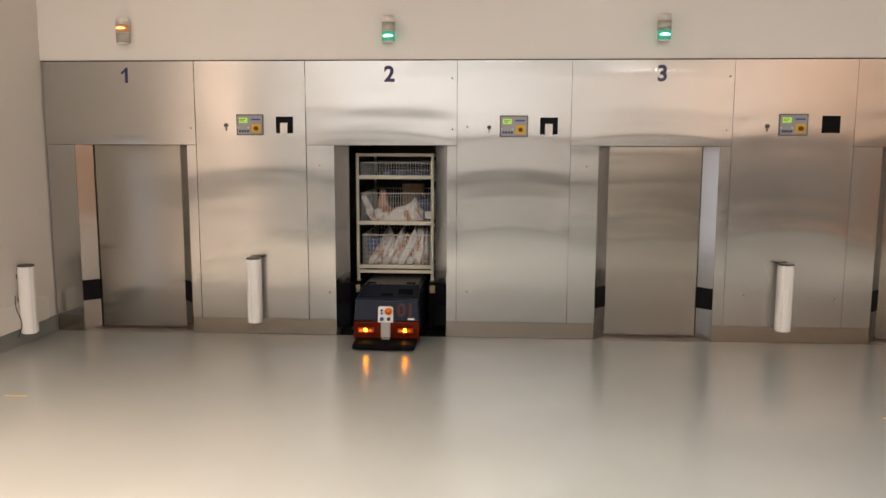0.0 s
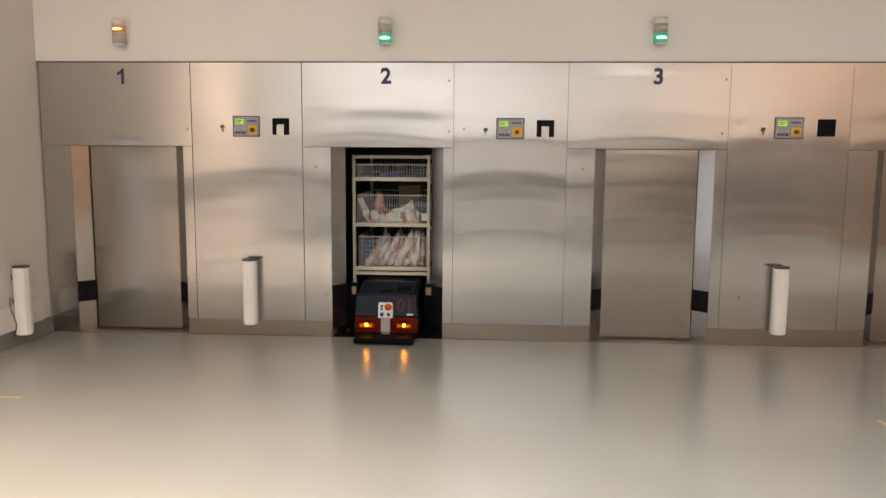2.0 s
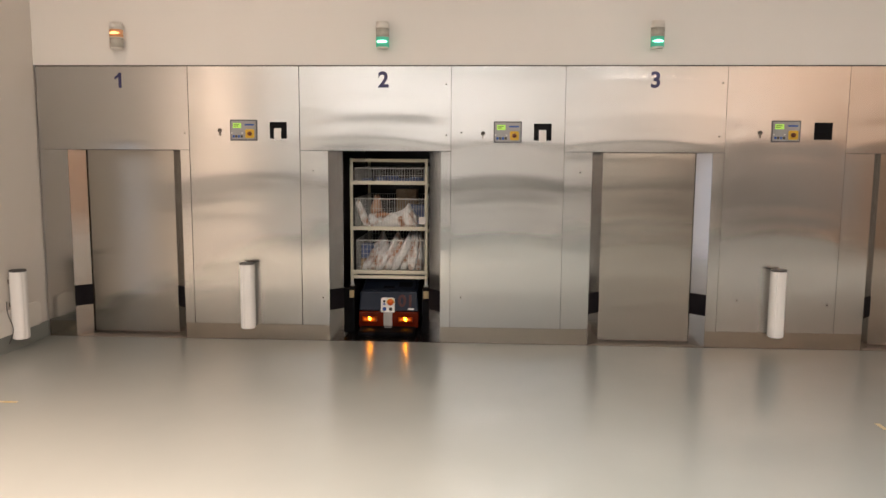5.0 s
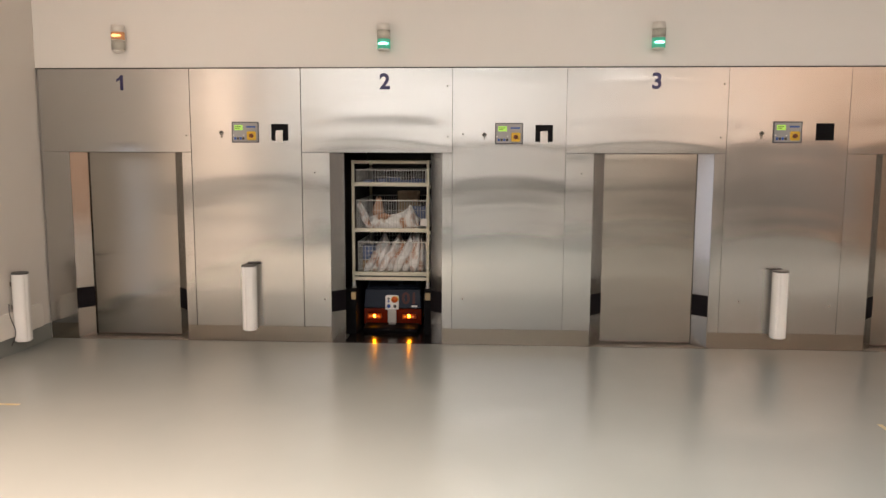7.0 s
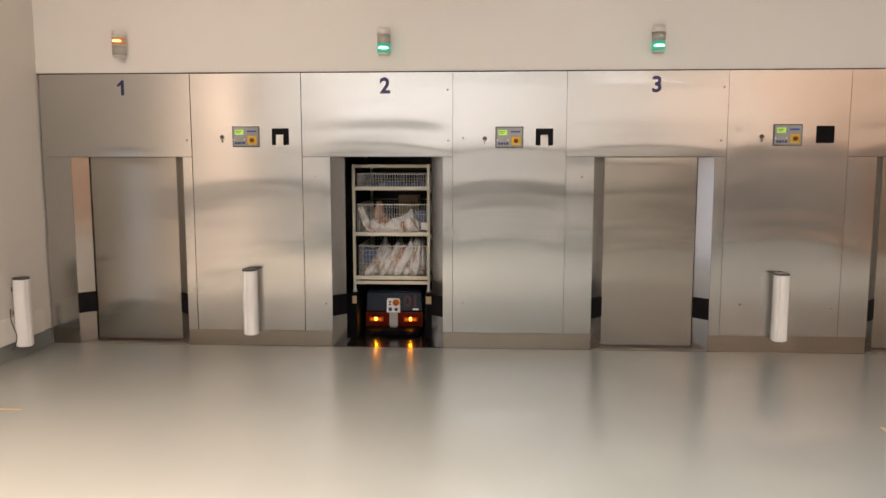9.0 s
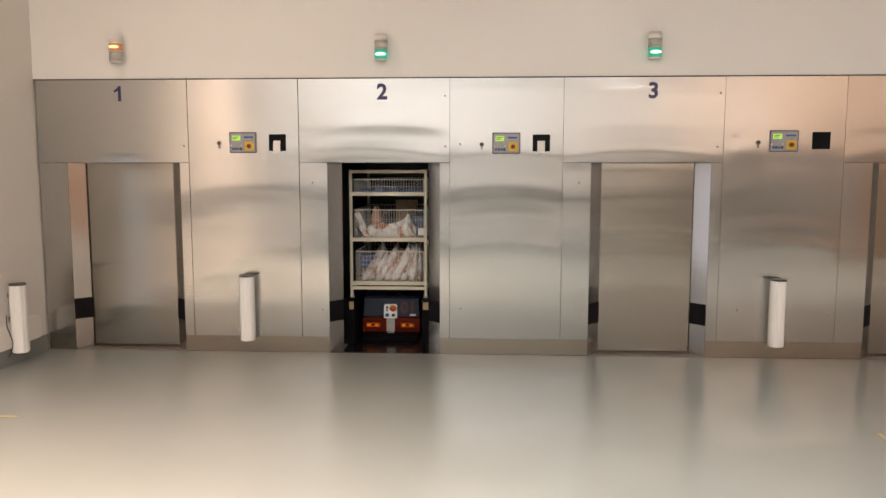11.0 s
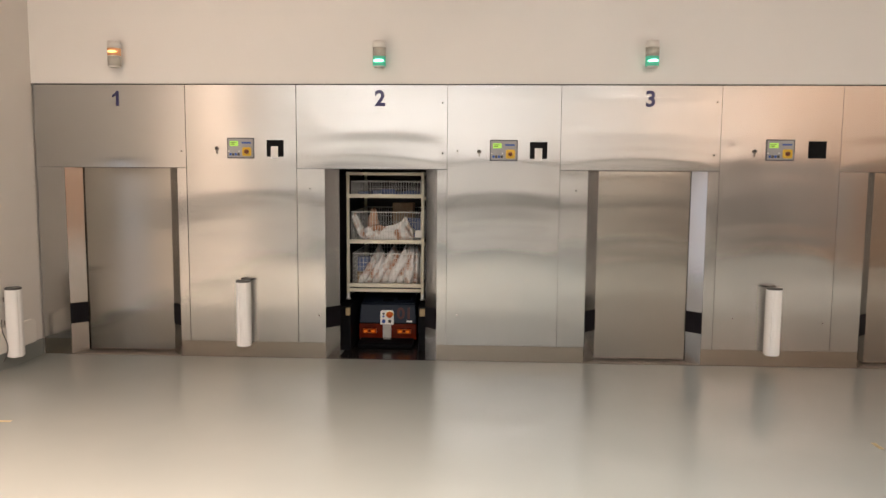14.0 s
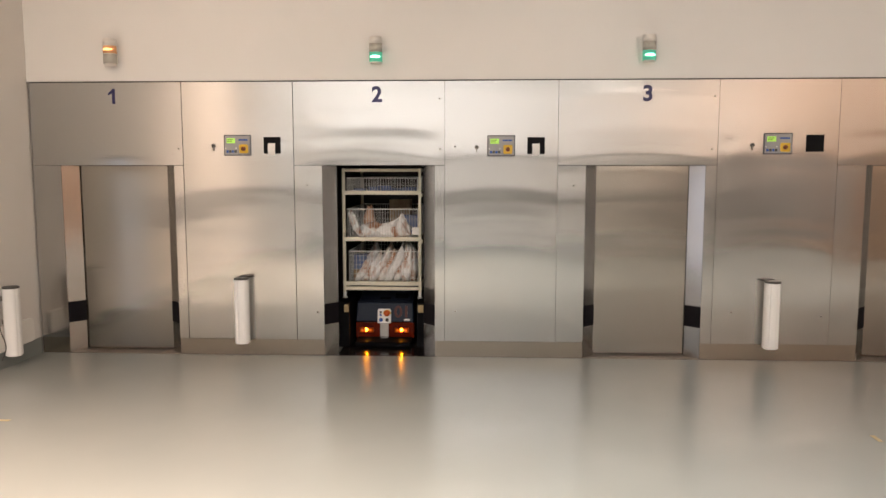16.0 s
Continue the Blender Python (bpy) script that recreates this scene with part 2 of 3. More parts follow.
def add_cylinder(bm, a, b, r, n=16, r2=None):
    a, b = Vector(a), Vector(b)
    m = Matrix.Translation((a + b) / 2) @ (b - a).to_track_quat("Z", "Y").to_matrix().to_4x4()
    bmesh.ops.create_cone(bm, cap_ends=True, segments=n, radius1=r, radius2=r if r2 is None else r2, depth=(b - a).length, matrix=m)
    return bm


def cylinder(a, b, r, n=16, r2=None):
    return add_cylinder(bmesh.new(), a, b, r, n, r2)


def extrude_x(profile, x0, x1, bevel=0.0):
    """A solid from a closed outline of (y, z) drawn along x."""
    bm = bmesh.new()
    lo = [bm.verts.new((x0, y, z)) for y, z in profile]
    hi = [bm.verts.new((x1, y, z)) for y, z in profile]
    n = len(profile)
    bm.faces.new(lo[::-1])
    bm.faces.new(hi)
    for i in range(n):
        bm.faces.new((lo[i], lo[(i + 1) % n], hi[(i + 1) % n], hi[i]))
    bmesh.ops.recalc_face_normals(bm, faces=bm.faces)
    if bevel:
        bmesh.ops.bevel(bm, geom=list(bm.edges), offset=bevel, segments=2, affect="EDGES", profile=0.5)
    return bm


def extrude_z(outline, z0, z1, bevel=0.0):
    """A solid from a closed outline of (x, y) drawn upwards."""
    bm = bmesh.new()
    lo = [bm.verts.new((x, y, z0)) for x, y in outline]
    hi = [bm.verts.new((x, y, z1)) for x, y in outline]
    n = len(outline)
    bm.faces.new(lo[::-1])
    bm.faces.new(hi)
    for i in range(n):
        bm.faces.new((lo[i], lo[(i + 1) % n], hi[(i + 1) % n], hi[i]))
    bmesh.ops.recalc_face_normals(bm, faces=bm.faces)
    if bevel:
        bmesh.ops.bevel(bm, geom=list(bm.edges), offset=bevel, segments=2, affect="EDGES", profile=0.5)
    return bm


def lettering(name, text, size, m, material, parent=None, weight=0.0, depth=0.0015):
    """Text in the built-in font, as a mesh, centred, facing -y."""
    cu = bpy.data.curves.new(name, "FONT")
    cu.body, cu.size, cu.extrude, cu.offset = text, size, depth, weight
    cu.align_x, cu.align_y = "CENTER", "CENTER"
    tmp = bpy.data.objects.new(name + "_curve", cu)
    scene.collection.objects.link(tmp)
    mesh = bpy.data.meshes.new_from_object(tmp.evaluated_get(bpy.context.evaluated_depsgraph_get()))
    bpy.data.objects.remove(tmp)
    bpy.data.curves.remove(cu)
    mesh.materials.clear()
    mesh.materials.append(material)
    mesh.transform(pose(0, 0, 0, 90))
    ob = new(name, mesh)
    ob.parent = parent
    ob.matrix_local = m
    return ob


def setting(ob, label="", category=""):
    return tagged(ob, label, category, kind="structure")


# ---- large structure ----
setting(part("floor", box(WEST - 0.3, EAST + 0.3, SOUTH - 0.3, 2.6, -0.1, 0.0), FLOOR), "glossy grey-green vinyl floor of a service hall", "floor")
setting(part("ceiling", box(WEST - 0.3, EAST + 0.3, SOUTH - 0.3, 0.3, CEIL, CEIL + 0.15), WALL), "plain white ceiling over the service hall", "ceiling")
setting(part("wall_south", box(WEST, EAST, SOUTH - 0.2, SOUTH, 0, CEIL), WALL), "plain pale wall closing the hall", "wall")
# unseen strips and boards, added only to band the steel's reflections
setting(part("trim", box(WEST + 0.01, EAST - 0.01, SOUTH, SOUTH + 0.03, 0.62, 0.98), REFLECT_DARK), "dark grey band added out of view on the closing wall for the steel to reflect", "wall guard")
setting(part("trim", box(WEST + 0.01, EAST - 0.01, SOUTH, SOUTH + 0.10, 1.92, 2.14), REFLECT_GREY), "grey strip added out of view high on the closing wall for the steel to reflect", "cable tray")
setting(part("trim", box(WEST, WEST + 0.03, SOUTH + 0.03, -2.6, 0.98, 1.32), REFLECT_GREY), "grey band added out of view on the side wall for the steel to reflect", "wall guard")
setting(part("trim", box(EAST - 0.03, EAST, -9.0, -3.6, 0.0, 2.1), REFLECT_BROWN), "brown panel added out of view on the closing wall to tint reflections", "panelling")
setting(part("wall_east", box(EAST, EAST + 0.2, SOUTH - 0.2, 0.3, 0, CEIL), TAN_WALL), "plain brown wall closing the hall", "wall")
setting(part("trim", box(6.6, EAST - 0.04, SOUTH + 0.104, SOUTH + 0.13, 0.3, 1.9), REFLECT_GREY), "grey boards added out of view in the far corner to darken reflections", "wall guard")
setting(part("trim", box(EAST - 0.06, EAST - 0.032, SOUTH + 0.134, -9.0, 0.3, 1.9), REFLECT_GREY), "grey boards added out of view in the far corner to darken reflections", "wall guard")
setting(part("trim", box(EAST - 0.03, EAST, -3.59, -0.3, 0.0, 2.6), REFLECT_GREY), "grey panel added out of view beside the steel front for the jambs to reflect", "panelling")
west = bmesh.new()
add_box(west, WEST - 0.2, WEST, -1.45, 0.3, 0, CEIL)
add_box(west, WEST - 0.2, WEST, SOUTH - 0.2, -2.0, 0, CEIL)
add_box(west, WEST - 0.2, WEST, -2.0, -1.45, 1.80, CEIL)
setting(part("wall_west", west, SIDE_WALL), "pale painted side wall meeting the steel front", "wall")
setting(part("wall_upper", box(WEST, EAST, 0.0, 0.25, 2.463, CEIL), WALL), "off-white painted wall above the steel cladding", "wall")
guard = [(-1.4, 0.145), (-1.4, 0.36)]
for k in range(7):
    guard.append((-0.19 + 0.06 * math.sin(k * math.pi / 12), 0.30 + 0.06 * math.cos(k * math.pi / 12)))
guard += [(-0.13, 0.17), (-0.137, 0.152), (-0.155, 0.145)]
setting(part("baseboard", extrude_x(guard[::-1], WEST, WEST + 0.024, 0.004), BOARD), "white plastic wall guard along the wall foot", "baseboard")
cove = extrude_z([(WEST, 0.0), (WEST, -1.4), (WEST + 0.012, -1.4), (WEST + 0.012, 0.0)], 0.0, 0.145)
setting(part("floor_cove", cove, FLOOR), "grey vinyl cove turned up the wall", "trim")

STEEL_L, STEEL_R, TOP, LINTEL, KICK = -2.633, 8.9, 2.455, 1.722, 0.145
DOORS = [(-2.374, -1.338), (0.0, 1.0), (2.325, 3.355), (4.716, 5.745)]
SEAMS = [-2.633, -1.250, -0.252, 1.089, 2.079, 3.452, 4.470, 5.855, 6.86]
cladding = thing("wall_north", label="brushed stainless steel cladding with four lift doorways", category="wall", kind="structure")
# dark frame behind the sheets, open at the doorways
back = bmesh.new()
edges = [STEEL_L] + [x for d in DOORS for x in d] + [STEEL_R]
for i in range(0, len(edges), 2):
    add_box(back, edges[i] + (0.004 if i else 0), edges[i + 1] - 0.004, 0.004, 0.10, 0.0, LINTEL)
add_box(back, STEEL_L, STEEL_R, 0.004, 0.10, LINTEL + 0.002, 2.462)
part("backing", back, DARK, cladding)
part("top_trim", box(STEEL_L - 0.012, STEEL_R, -0.006, 0.003, TOP + 0.0005, TOP + 0.0085), DARK, cladding, "dark joint along the top of the cladding")


def buckled(w, h, seed, depth=0.002, dent=None):
    """A thin steel sheet whose face is very slightly pillowed and wavy, as large sheets are; it faces -y."""
    rnd = random.Random(seed)
    nx, nz = max(4, round(w / (0.02 if dent else 0.05))), max(4, round(h / (0.015)))
    terms = [(lam, 1.15 * amp * lam / 6.283, 2.2 / lam + rnd.uniform(-0.7, 0.7), rnd.uniform(0.3, 0.5) / lam ** 0.9, rnd.uniform(-0.4, 0.4)) for lam, amp in ((0.85, 0.006), (0.47, 0.0055), (0.27, 0.0065), (0.13, 0.0030), (0.07, 0.0010))]
    bulge = rnd.uniform(0.0022, 0.0034) * (1.3 if h < 1.0 else 1.6)
    crest = 0.0 if h < 1.0 else 0.28
    soft = min(1.0, w / 0.7) * (1.55 if h < 1.0 else 0.95)

    def height(x, z):
        u, v = 2 * x / w, 2 * z / h
        y = bulge * (1 - u * u) * math.exp(-((v - crest) / 0.55) ** 2)
        for lam, amp, ph, arc, skew in terms:
            y += amp * math.cos(6.283 * z / lam + ph - arc * (1 - u * u) + skew * u)
        if dent:
            y -= 0.0015 * math.exp(-((x - dent[0]) ** 2 + (z - dent[1]) ** 2) / 0.0022)
        return y * soft * (1 - abs(u) ** 10) * (1 - abs(v) ** (5 if h < 1.0 else 12))

    bm = bmesh.new()
    grid = [[bm.verts.new((x, -depth - height(x, z), z)) for x in np.linspace(-w / 2, w / 2, nx + 1).tolist()] for z in np.linspace(-h / 2, h / 2, nz + 1).tolist()]
    for k in range(nz):
        for i in range(nx):
            bm.faces.new((grid[k][i], grid[k][i + 1], grid[k + 1][i + 1], grid[k + 1][i]))
    rim = [grid[0][i] for i in range(nx)] + [grid[k][nx] for k in range(nz)] + [grid[nz][i] for i in range(nx, 0, -1)] + [grid[k][0] for k in range(nz, 0, -1)]
    rear = [bm.verts.new((v.co.x, 0.003, v.co.z)) for v in rim]
    skirt = [bm.faces.new((rim[i], rear[i], rear[(i + 1) % len(rim)], rim[(i + 1) % len(rim)])) for i in range(len(rim))]
    skirt.append(bm.faces.new(rear))
    for f in bm.faces:
        f.smooth = f not in skirt
    for v in rim:
        v.co.y = min(v.co.y, -0.001)
    bmesh.ops.split_edges(bm, edges=[e for e in bm.edges if len(e.link_faces) == 2 and e.link_faces[0].smooth != e.link_faces[1].smooth])
    bmesh.ops.recalc_face_normals(bm, faces=bm.faces)
    return bm


def sheet(x0, x1, z0, z1, material=STEEL, y=0.0, name="panel"):
    wide = (-0.252, -1.250) if name == "panel" else ()
    x0 += 0.003 if any(abs(x0 - s) < 0.01 for s in wide) else 0.0014
    x1 -= 0.003 if any(abs(x1 - s) < 0.01 for s in wide) else 0.0014
    w, h = x1 - x0, z1 - z0 - 0.004
    if name == "panel":
        ob = part(name, buckled(w, h, round(x0 * 100 + z1 * 7) + 3, dent=(3.546 - (x0 + x1) / 2, 1.917 - (z0 + z1) / 2) if x0 < 3.546 < x1 and z0 < 1.917 < z1 else None), material, cladding, "", None)
    else:
        ob = part(name, box(-w / 2, w / 2, -0.002, 0.002, -h / 2, h / 2, 0.001, 1), material, cladding)
    ob.location = ((x0 + x1) / 2, y, (z0 + z1) / 2)
    return ob


for i in range(0, 8, 2):
    sheet(SEAMS[i], SEAMS[i + 1], LINTEL, TOP)
    d = DOORS[i // 2]
    for x0, x1 in ((SEAMS[i], d[0]), (d[1], SEAMS[i + 1])):
        sheet(x0, x1, KICK, LINTEL)
for i in range(1, 9, 2):
    x1 = SEAMS[i + 1] if i + 1 < len(SEAMS) else STEEL_R
    sheet(SEAMS[i], x1, KICK, TOP)
sheet(SEAMS[8], STEEL_R, KICK, TOP)
for i in range(0, len(edges), 2):
    sheet(edges[i], edges[i + 1], 0.0, KICK + 0.003, STEEL_KICK, 0.0015, "kick_plate")

SPLAY, DEEP = 0.108, 0.11


def doorway(number, x0, x1, shut):
    d = thing(f"door_{number}", label=("closed brushed steel lift door in a splayed polished frame" if shut else "open lift doorway with splayed polished steel jambs"), category="lift door", kind="structure")
    for side, xo, xi in ((-1, x0, x0 + SPLAY), (1, x1, x1 - SPLAY)):
        j = part("jamb", extrude_z([(xo, 0.0), (xi, DEEP), (xi + side * 0.004, DEEP + 0.004), (xi + side * 0.05, DEEP + 0.004), (xo + side * 0.002, 0.004)], 0.0, LINTEL - 0.002), STEEL_POLISHED, d, "polished splayed steel jamb")
        n = Vector((side * -DEEP, -SPLAY, 0)).normalized() * 0.0025
        a, b = Vector((xo, 0, 0)), Vector((xi, DEEP, 0))
        part("tape", extrude_z([tuple((a + n)[:2]), tuple((b + n)[:2]), tuple(b[:2]), tuple(a[:2])], 0.285, 0.475), TAPE, j, "black reflective tape band")
    part("sill", extrude_z([(x0, 0.0), (x1, 0.0), (x1 - SPLAY, DEEP), (x1 - SPLAY, 0.34), (x0 + SPLAY, 0.34), (x0 + SPLAY, DEEP)], 0.0, 0.004), THRESHOLD if shut else GLOSS_BLACK, d, "worn brown threshold" if shut else "glossy black threshold")
    if shut:
        w, h = x1 - x0 - 0.06, LINTEL + 0.10
        skin = buckled(w, h, 40 + number)
        add_box(skin, -w / 2, w / 2, 0.0035, 0.04, -h / 2, h / 2)
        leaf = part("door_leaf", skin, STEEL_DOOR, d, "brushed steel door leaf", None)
        leaf.location = ((x0 + x1) / 2, 0.13, 0.018 + h / 2)
        part("shaft_lining", box(x0 - 0.1, x1 + 0.1, 0.30, 0.34, 0.005, 2.2), DARK, d)
    return d


for i, (x0, x1) in enumerate(DOORS):
    doorway(i + 1, x0, x1, i != 1)

# the dark transfer station behind the open doorway
cabin = thing("transfer_station", label="dark-lined cart transfer station behind the open doorway", category="lift cabin", kind="structure")
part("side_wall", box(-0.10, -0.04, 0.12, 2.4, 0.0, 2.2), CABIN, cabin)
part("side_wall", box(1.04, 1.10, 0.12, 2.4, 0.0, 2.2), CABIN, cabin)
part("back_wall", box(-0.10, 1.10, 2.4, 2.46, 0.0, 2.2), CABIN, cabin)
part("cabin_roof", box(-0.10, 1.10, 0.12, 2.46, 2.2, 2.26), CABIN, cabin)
part("cabin_floor", box(-0.04, 1.04, 0.342, 2.4, 0.0, 0.005), GLOSS_BLACK, cabin)
for x0, x1, bx, bw in ((0.062, 0.168, 0.146, 0.021), (0.812, 0.915, 0.856, 0.031)):
    rail = part("support_rail", box(x0, x1, 0.33, 2.2, 0.005, 0.43, 0.004), RUBBER, cabin, "black side rail that carries the cart")
    part("end_block", box(bx - bw, bx + bw, 0.30, 0.33, 0.345, 0.415, 0.004), WOOD, rail, "pale yellow end block")

# ---- fittings on the cladding ----
for text, x in (("1", -1.878), ("2", 0.495), ("3", 2.842)):
    if text == "1":
        one = [(0.004, -0.066), (0.030, -0.066), (0.030, 0.066), (0.010, 0.066), (-0.004, 0.046), (-0.030, 0.030), (-0.030, 0.008), (-0.010, 0.018), (0.004, 0.028)]
        bm = extrude_z(one, 0, 0.003)
        bmesh.ops.transform(bm, matrix=pose(x, -0.003, 2.333, 90), verts=bm.verts)
        n = part("door_number", bm, NAVY)
    else:
        n = lettering("door_number", text, 0.185, pose(x, -0.004, 2.333), NAVY, weight=0.0055)
    tagged(n, f"dark navy numeral {text} on brushed steel", "number", "door numbers")


def beacon(x, amber_lit):
    b = thing("signal_beacon", pose(x, 0.0, 2.705), "stacked signal beacon with its " + ("amber" if amber_lit else "green") + " light lit", "signal light", "signal beacons over the doorways")
    part("base", box(-0.035, 0.035, -0.03, 0.0, -0.09, 0.09, 0.006), BEACON_CAP, b)
    part("cap", cylinder((0, -0.08, 0.056), (0, -0.08, 0.112), 0.058, 24, 0.052), BEACON_CAP, b, "pale grey cap", True)
    for z0, z1, lit in ((-0.014, 0.053, amber_lit), (-0.100, -0.017, not amber_lit)):
        tint = (LENS_AMBER if amber_lit else LENS_GREEN) if lit else LENS_OFF
        sec = part("lens", cylinder((0, -0.08, z0), (0, -0.08, z1), 0.056, 28), tint, b, "", True)
        part("rib", cylinder((0, -0.08, z1 - 0.002), (0, -0.08, z1 + 0.003), 0.058, 28), BEACON_CAP if amber_lit else LENS_OFF, sec)
        if lit:
            bulb = bmesh.new()
            mid = (z0 + z1) / 2
            bmesh.ops.create_uvsphere(bulb, u_segments=24, v_segments=14, radius=1.0, matrix=Matrix.Translation((0, -0.08, mid)) @ Matrix.Diagonal((0.054, 0.0605, 0.031, 1)))
            part("light", bulb, GLOW_AMBER if amber_lit else GLOW_GREEN, sec, "glowing core of the lens", True)
    part("foot", cylinder((0, -0.08, -0.112), (0, -0.08, -0.100), 0.05, 24), BEACON_CAP, b)
    return b


beacon(-1.838, True)
beacon(0.499, False)
beacon(2.827, False)


def control_panel(m):
    p = thing("control_panel", m, "grey control panel with green display and yellow stop switch", "control panel", "control panels on the cladding")
    part("rim", box(-0.122, 0.122, -0.014, -0.002, -0.092, 0.092, 0.004), PANEL_RIM, p)
    face = part("face", box(-0.112, 0.112, -0.018, -0.010, -0.082, 0.082, 0.002), PANEL_GREY, p)
    part("display", box(-0.095, -0.020, -0.021, -0.016, 0.018, 0.062, 0.001), GLOW_LCD, face, "lit green display")
    part("label_bar", box(0.012, 0.095, -0.020, -0.016, 0.040, 0.054), BLUE, face)
    for k in range(4):
        part("button", box(-0.099 + k * 0.024, -0.079 + k * 0.024, -0.022, -0.016, -0.066, -0.044, 0.002), (BLUE, CAP)[k % 2], face)
    for z, x1 in ((0.048, -0.036), (0.034, -0.050)):
        part("text_bar", box(-0.088, x1, -0.0218, -0.0208, z - 0.003, z + 0.003), LCD_INK, face)
    for bx in (-0.105, -0.012):
        part("indicator", cylinder((bx, -0.018, -0.026), (bx, -0.023, -0.026), 0.0055, 12), WHITE, face, "small white indicator")
    disc = part("stop_plate", box(0.018, 0.098, -0.021, -0.016, -0.070, 0.008, 0.012), STOP_YELLOW, face, "yellow plate")
    part("stop_knob", cylinder((0.058, -0.02, -0.031), (0.058, -0.045, -0.031), 0.02, 20, 0.017), KNOB, disc, "dark red-brown knob", True)
    return p


panel = control_panel(pose(-0.752, 0, 1.899))
copy_thing(panel, pose(1.584, 0, 1.891))
copy_thing(panel, pose(3.957, 0, 1.906))


def printer(x, z, paper):
    p = thing("ticket_printer", pose(x, 0, z), "black recessed ticket printer " + ("with a white paper slip hanging out" if paper else "with no paper showing"), "printer", "ticket printers on the cladding")
    part("bezel", box(-0.076, 0.076, -0.009, -0.002, -0.073, 0.073, 0.003), RUBBER, p)
    part("slot", box(-0.055, 0.055, -0.013, -0.009, -0.015, 0.004, 0.001), RUBBER, p)
    if paper:
        slip = extrude_x([(-0.014, 0.016), (-0.024, -0.01), (-0.026, -0.060), (-0.021, -0.088), (-0.0195, -0.088), (-0.0245, -0.060), (-0.0225, -0.01), (-0.013, 0.0175)], -0.034, 0.030)
        part("paper_slip", slip, PAPER, p, "curled white paper slip")
    return p


printer(-0.443, 1.899, True)
printer(1.888, 1.893, True)
printer(4.271, 1.910, False)


def key_switch(x, z):
    k = thing("key_switch", pose(x, 0, z), "small round key switch in the steel cladding", "key switch", "key switches on the cladding")
    part("collar", cylinder((0, -0.002, 0), (0, -0.012, 0), 0.019, 20), FITTING, k, "", True)
    part("barrel", cylinder((0, -0.012, 0), (0, -0.017, 0), 0.011, 16), CAP, k, "", True)
    part("key", box(-0.004, 0.004, -0.022, -0.014, -0.045, -0.002, 0.001), FITTING, k)
    return k


for x, z in ((-0.968, 1.894), (1.369, 1.879), (3.742, 1.894)):
    key_switch(x, z)


def screw(x, z, r=0.009):
    s = thing("screw", pose(x, 0, z), "small dark screw head in the steel sheet", "screw", "screws in the cladding")
    part("head", cylinder((0, -0.001, 0), (0, -0.006, 0), r, 12), FITTING, s)


for x, z in ((1.045, 2.301), (1.048, 1.863), (3.412, 2.313), (3.40, 1.86), (1.18, 1.885), (1.185, 0.42), (3.62, 0.43), (4.40, 0.40), (-0.135, 1.545), (2.22, 1.545), (-1.29, 1.87), (-0.06, 0.40)):
    screw(x, z, 0.008)


def guard_tube(m):
    """A column cover standing off the wall; the wall is the plane y = 0."""
    g = thing("guard_tube", m, "white fluted column cover with dark end cap, fixed to the wall", "guard", "white guard tubes on the walls")
    # a round-cornered extrusion with a step groove along its front
    outline = []
    for i in range(72):
        a = 2 * math.pi * i / 72
        c, n = math.cos(a), math.sin(a)
        px, py = math.copysign(abs(c) ** 0.72, c) * 0.064, math.copysign(abs(n) ** 0.72, n) * 0.062
        if n < 0:
            py += 0.012 * math.exp(-((px + 0.026) / 0.006) ** 2) + 0.004 * math.exp(-((px - 0.030) / 0.005) ** 2)
        outline.append((px, -0.085 + py))
    skin = extrude_z(outline, 0.135, 0.708)
    ends = [f for f in skin.faces if abs(f.normal.z) > 0.9]
    bmesh.ops.split_edges(skin, edges=list({e for f in ends for e in f.edges}))
    part("cover", skin, TUBE_WHITE, g, "", True)
    part("end_cap", cylinder((0, -0.085, 0.708), (0, -0.085, 0.722), 0.066, 32), CAP, g, "dark grey end cap")
    part("foot_cap", cylinder((0, -0.085, 0.128), (0, -0.085, 0.135), 0.058, 32), TUBE_WHITE, g)
    for z in (0.22, 0.42, 0.62):
        part("bracket", box(-0.02, 0.02, -0.04, -0.002, z - 0.02, z + 0.02, 0.002), FITTING, g)
    return g


tube = guard_tube(pose(-0.729, 0, 0))
copy_thing(tube, pose(3.938, 0, 0))
copy_thing(tube, pose(WEST, -0.540, -0.022, 0, 0, 90))
# flex from the side-wall tube to the wall
flex = bmesh.new()
last = None
for i in range(13):
    u = i / 12
    p = Vector((WEST + 0.03 + 0.03 * math.sin(u * math.pi), -0.63 - 0.03 * math.sin(u * math.pi * 2), 0.44 - 0.36 * u))
    if last:
        add_cylinder(flex, last, p, 0.004, 8)
    last = p
cable = thing("cable", label="thin dark cable hanging down the side wall", category="cable")
part("flex", flex, CAP, cable)

# floor markings
for x0, x1, y0, y1 in ((-1.93, -1.77, -1.895, -1.865), (3.885, 3.915, -2.02, -1.91)):
    mk = thing("floor_mark", label="short worn yellow marking on the vinyl floor", category="floor mark", group="yellow floor marks")
    part("stripe", box(x0, x1, y0, y1, 0.0, 0.0015), YELLOW, mk)

